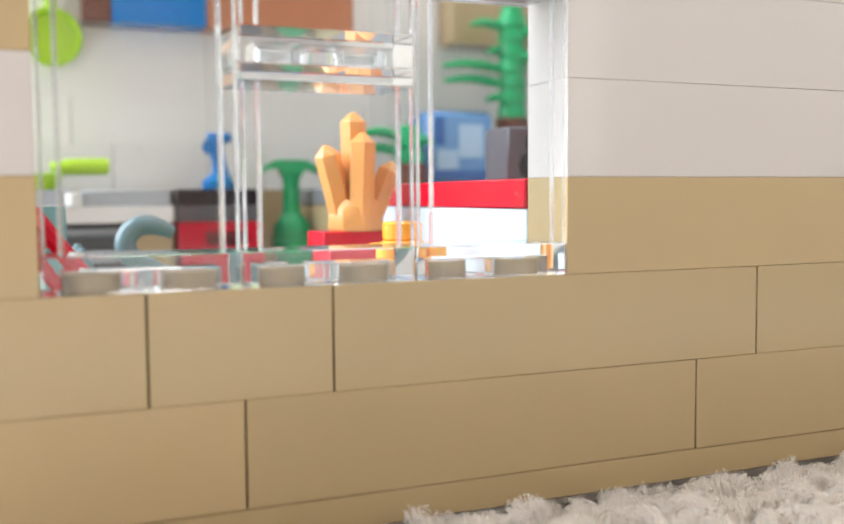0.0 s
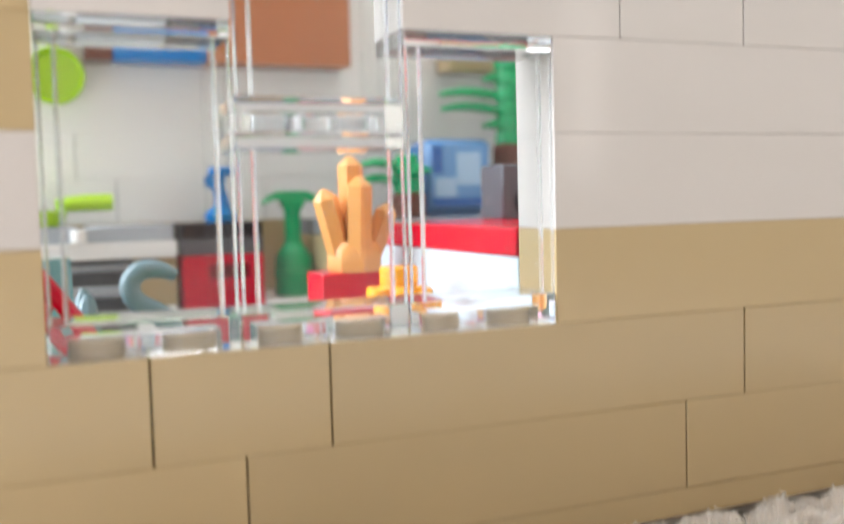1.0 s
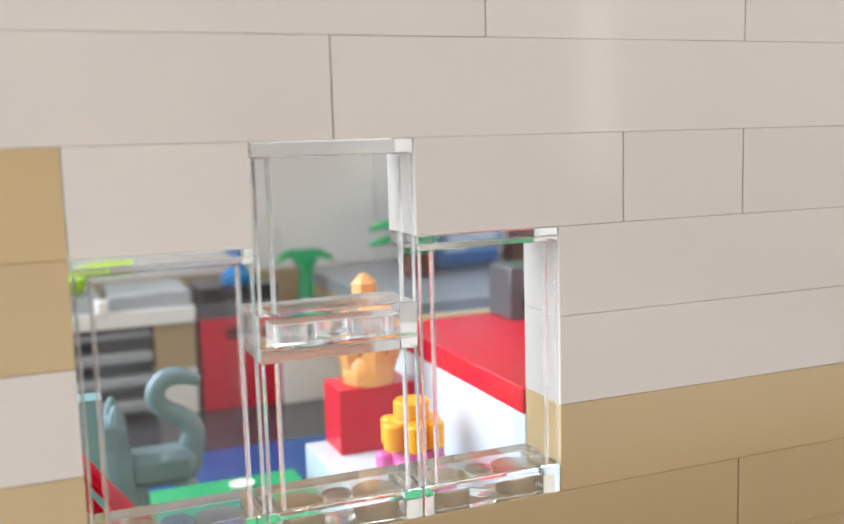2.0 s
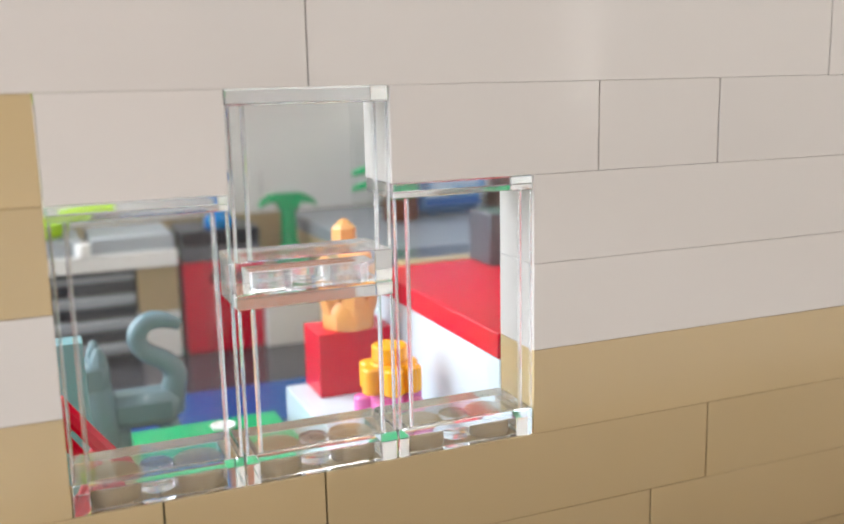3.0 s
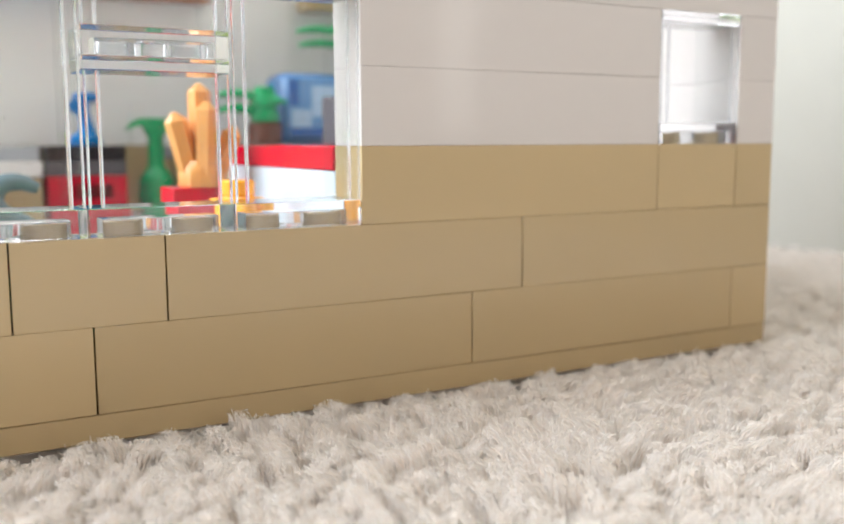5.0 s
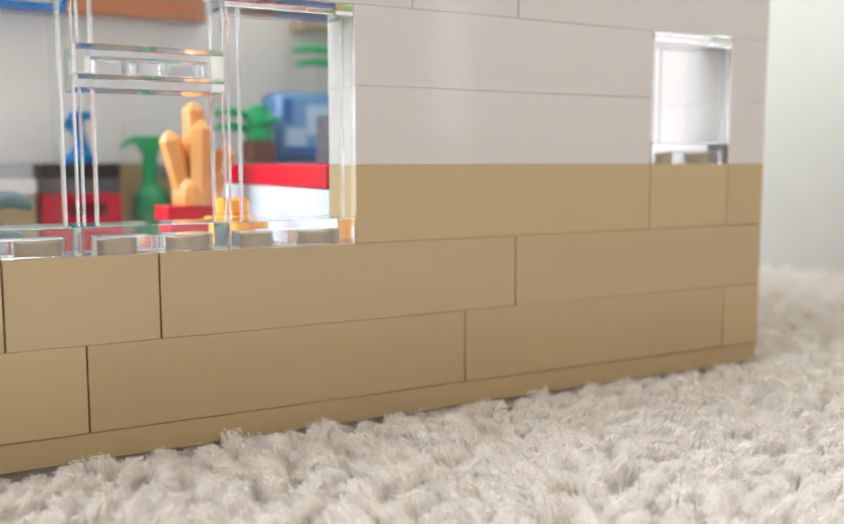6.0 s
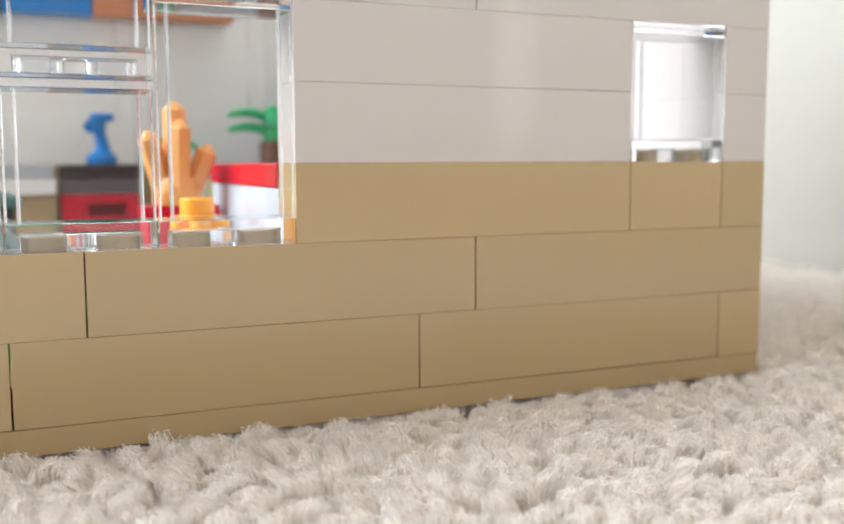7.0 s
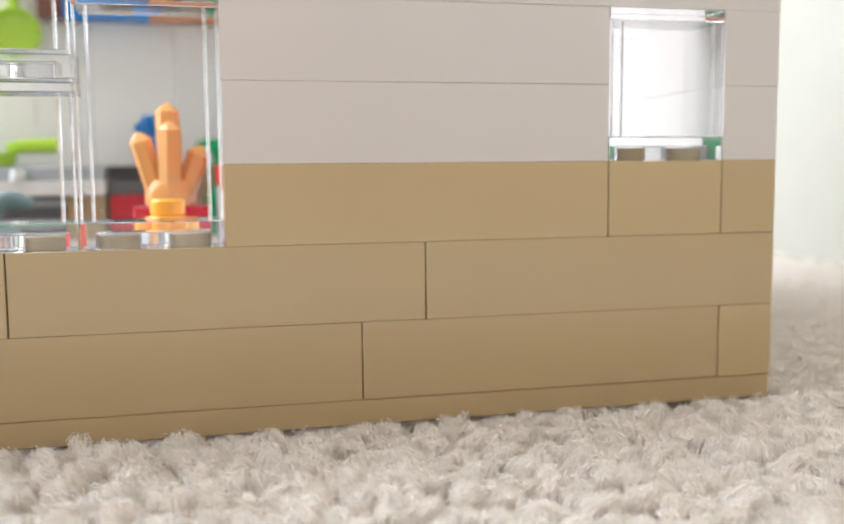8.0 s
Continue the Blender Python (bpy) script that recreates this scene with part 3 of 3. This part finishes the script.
def speaker():
    t = thing("speaker", (-51, 48, 32), "dark grey plastic speaker block on the red counter", "speaker")
    part("body", [cbox(-55, -47.2, 44.2, 51.9, 32, 40.4, 0.25)], DARK_GREY, t)
    flat = Matrix.Rotation(radians(90), 3, "X")
    for z, r in ((34.6, 2.1), (38.2, 1.2)):
        part("cone", [lathe([(r, 0), (r, 0.35), (r * 0.8, 0.35), (r * 0.45, 0.05), (r * 0.3, 0.25), (0.2, 0.3)], 20, (-51.1, 44.25, z), flat)], BLACK, t, "round black speaker cone")


speaker()

# ---- inside: pedestal, crystal, flower ----
solo("pedestal", [cbox(-88, -72.4, 16, 48, 6.4, 15.95)], SKYLIT_WHITE, "white plastic block on the floor, bluish daylight in its colour", "pedestal")
solo("crystal_stand", [cbox(-84.8, -73.2, 40, 47.9, 16, 25.55)], RED, "red plastic brick on the pale block", "brick")


def spike(foot, tip, r):
    """A six-sided blunt point from foot to tip."""
    way = Vector(tip) - Vector(foot)
    h = way.length
    m = way.to_track_quat("Z", "Y").to_matrix()
    return lathe([(r * 0.95, 0), (r, 0.8), (r, h - 1.35), (r * 0.3, h - 0.12), (0.2, h)], 6, foot, m)


def crystal():
    x, y, z = -79.2, 43.0, 25.6
    t = thing("crystal", (x, y, z), "nougat orange plastic crystal with five blunt points", "crystal")
    part("foot", [lathe([(3.7, z), (4.0, z + 0.5), (3.9, z + 3.2), (3.2, z + 4.2)], 8, (x, y, 0))], NOUGAT, t)
    for dx, dy, tx, ty, tz, r in ((0, 0.3, -79.4, 43.2, 41.7, 1.85), (0, -2.0, -79.0, 40.4, 38.8, 1.9), (-1.9, -0.2, -83.9, 41.8, 37.1, 1.75), (2.0, -0.4, -74.3, 41.4, 35.0, 1.75), (0, 2.0, -79.3, 46.2, 36.5, 1.7)):
        part("point", [spike((x + dx, y + dy, z + 1.5), (tx, ty, tz), r)], NOUGAT, t)


crystal()


def petal_ring(x, y, z0, z1, core, r, n, pr):
    out = [disc(core, z0, z1, (x, y, 0), 18, 0.25)]
    for i in range(n):
        a = 2 * math.pi * i / n + 0.3
        out.append(disc(pr, z0 + 0.3, z1 - 0.3, (x + r * math.cos(a), y + r * math.sin(a), 0), 10, 0.3))
    return out


def flower():
    t = thing("flower", (-79.2, 25.8, 16), "orange and pink plastic flower on a green leaf", "flower")
    x, y = -79.2, 25.8
    part("leaf", petal_ring(x, y, 15.98, 17.6, 2.2, 3.2, 3, 1.2), GREEN, t, "green leaf")
    part("lower_petals", petal_ring(x, y, 17.7, 20.6, 2.9, 3.7, 5, 1.3), PINK, t, "pink petals")
    part("upper_petals", petal_ring(x, y, 20.7, 24.9, 2.7, 3.1, 6, 1.3), ORANGE, t, "orange petals")
    part("stud", [disc(2.4, 24.9, 27.2, (x, y, 0), 18, 0.25)], ORANGE, t)


flower()

# ---- inside: toy figure and what stands round it ----
solo("floor_tile", [cbox(-111, -90, 22, 47.2, 6.4, 12.7)], GREEN, "bright green plastic plate on the floor", "tile")
solo("saucer", [lathe([(0.9, 12.7), (1.5, 13.0), (1.8, 13.6), (1.6, 13.65), (1.1, 13.2)], 20, (-98.8, 42.2, 0))], LIT_WHITE, "small round white plastic saucer on the green plate", "saucer")


def figure():
    y = 57
    geo = [hose([(-104.2, y, 12), (-103.6, y, 15.2), (-102.8, y, 17.8), (-104.4, y, 20.0), (-107.6, y, 21.6), (-108.7, y, 24.2), (-107.0, y, 26.4), (-104.4, y, 26.5), (-101.9, y, 25.3)], [2.2, 2.0, 1.75, 1.6, 1.5, 1.5, 1.5, 1.35, 0.9], 14),
           cbox(-113.4, -103.0, y - 3.2, y + 3.2, 10.4, 15.6, 1.3),
           cbox(-106.2, -103.0, y - 3.0, y + 3.0, 6.4, 11.0, 0.9), cbox(-113.2, -110.4, y - 3.0, y + 3.0, 6.4, 11.0, 0.9),
           hose([(-114.0, y - 1.5, 7), (-114.6, y - 1.5, 12), (-114.8, y - 1.2, 17.5)], [2.2, 2.9, 2.3], 12),
           cbox(-117.4, -112.8, y - 3.6, y + 2.2, 16.6, 21.6, 1.1),
           lathe([(1.4, 0), (1.1, 1.4), (0.35, 2.9)], 8, (-114.6, y + 0.8, 21.2)), lathe([(1.4, 0), (1.1, 1.4), (0.35, 2.7)], 8, (-114.2, y - 2.2, 20.9))]
    solo("toy_figure", geo, SAND_BLUE, "grey blue plastic toy figure with a curled tail", "toy")


figure()
solo("backrest", [prism([(-121.5, 6.4), (-115.6, 6.4), (-115.9, 16), (-116.5, 20), (-116.7, 29.3), (-121.5, 29.3)], 37, 41)], TEAL, "teal plastic panel beside the toy figure", "panel")


def lattice():
    t = thing("lattice", (-119, 15, 6.4), "red plastic lattice panel near the window", "lattice")
    part("rail", [hose([(-120.5, 15, 29), (-118, 15, 25.5), (-115, 15, 21.5), (-112, 15, 17)], [0.9, 0.9, 0.9, 0.9], 8)], RED, t)
    for i in range(3):
        x, z = -119.8 + i * 2.6, 24.5 - i * 3.6
        part("bar", [hose([(x - 1.8, 15.4, z - 2.5), (x + 0.8, 15.4, z + 3.2)], [0.7, 0.7], 8)], RED, t)
        part("bar", [hose([(x - 1.2, 15.4, z + 1.5), (x + 1.4, 15.4, z - 2.4)], [0.7, 0.7], 8)], RED, t)
    part("post", [cbox(-121.5, -120.2, 14, 16, 6.4, 29)], RED, t)


lattice()

# ---- carpet ----
def carpet():
    g = np.random.default_rng(7)
    ground = solo("carpet_floor", [cbox(LX - 120, RX + 120, FY - 120, BY + 120, -14, -2.6, 0.1), cbox(HX + 5, -5, 5, HD - 5, -2.7, -0.2, 0.1)], BACKING, "pale beige carpet over the whole room floor", kind="structure")
    step = 2.0
    xs, ys = np.arange(-132, 112, step), np.arange(-62, 190, step)
    gx, gy = np.meshgrid(xs, ys)
    gx = gx + (np.arange(len(ys)) % 2 * step / 2)[:, None]
    p = np.stack([gx.ravel(), gy.ravel()], 1) + g.uniform(-0.8, 0.8, (gx.size, 2))
    keep = ~((p[:, 0] > HX + 1.5) & (p[:, 0] < -1.0) & (p[:, 1] > 0.6) & (p[:, 1] < HD - 1.5))
    keep &= (p[:, 1] < 12) | (p[:, 0] > -10)
    p = p[keep]
    n, m = len(p), 62
    # each tuft is a lock of yarn fibres that rises and bends over, neighbours roughly the same way
    lean = 3.9 + 1.1 * np.sin(p[:, 0] * 0.09 + 1.3 * np.sin(p[:, 1] * 0.07)) + g.normal(0, 1.2, n)
    way = np.stack([np.cos(lean), np.sin(lean)], 1)
    reach = g.uniform(0.8, 2.9, n)
    top = g.normal(0.6, 0.48, n) + 0.25 * np.sin(p[:, 0] * 0.31) * np.sin(p[:, 1] * 0.27 + 1)
    beside = (p[:, 0] > HX - 2) & (p[:, 0] < 1.0) & (p[:, 1] > -2.2)
    top = np.where(beside, np.minimum(top, g.uniform(-0.7, 0.9, n)), top)
    girth = g.uniform(1.05, 1.5, n)
    # place of each fibre in its lock
    ang = g.uniform(0, 2 * np.pi, (n, m))
    rad = np.sqrt(g.uniform(0, 1, (n, m))) * girth[:, None]
    long = g.uniform(0.72, 1.06, (n, m))
    twist = g.normal(0, 0.9, n)[:, None]
    pts = []
    for u, wide in ((0.3, 0.8), (0.7, 1.0), (0.9, 0.95), (1.0, 0.6)):
        d = u * long
        a = ang + twist * d
        z = -7.0 + (top[:, None] + 7.0) * (1.55 * d - 0.55 * d ** 3)
        # the outer fibres of the bent part sit higher or lower than its middle
        q = np.stack([
            p[:, None, 0] + way[:, None, 0] * reach[:, None] * d ** 2.2 + rad * wide * np.cos(a),
            p[:, None, 1] + way[:, None, 1] * reach[:, None] * d ** 2.2 + rad * wide * np.sin(a),
            z - 0.3 * (rad * wide) ** 2 * d], 2)
        pts.append(q + g.normal(0, 0.05 + 0.16 * u, (n, m, 3)))
    for q in pts:
        inside = (q[..., 0] > HX) & (q[..., 0] < 0.3) & (q[..., 1] > -0.3) & (q[..., 2] > -0.4)
        q[..., 2] = np.where(inside, -0.4, q[..., 2])
    verts = []
    for k, wide in ((0, 0.09), (1, 0.085), (2, 0.065)):
        side = np.cross(pts[k + 1] - pts[k], g.normal(0, 1, (n, m, 3)))
        side *= wide / (np.linalg.norm(side, axis=2, keepdims=True) + 1e-9)
        verts += [pts[k] - side, pts[k] + side]
    verts.append(pts[3])
    v = np.stack(verts, 2).reshape(-1, 3) / 1000
    one = np.array(((0, 1, 3), (0, 3, 2), (2, 3, 5), (2, 5, 4), (4, 5, 6)))
    tri = (np.arange(n * m)[:, None, None] * 7 + one[None]).reshape(-1, 3)
    me = bpy.data.meshes.new("carpet_pile")
    me.vertices.add(len(v))
    me.vertices.foreach_set("co", v.ravel())
    me.loops.add(tri.size)
    me.loops.foreach_set("vertex_index", tri.ravel().astype(np.int32))
    me.polygons.add(len(tri))
    me.polygons.foreach_set("loop_start", np.arange(0, tri.size, 3, dtype=np.int32))
    me.polygons.foreach_set("use_smooth", np.ones(len(tri), dtype=bool))
    me.update(calc_edges=True)
    me.materials.append(YARN)
    tagged(new("carpet_pile", me), "fluffy cream and beige carpet pile", "carpet", kind="stuff")


carpet()
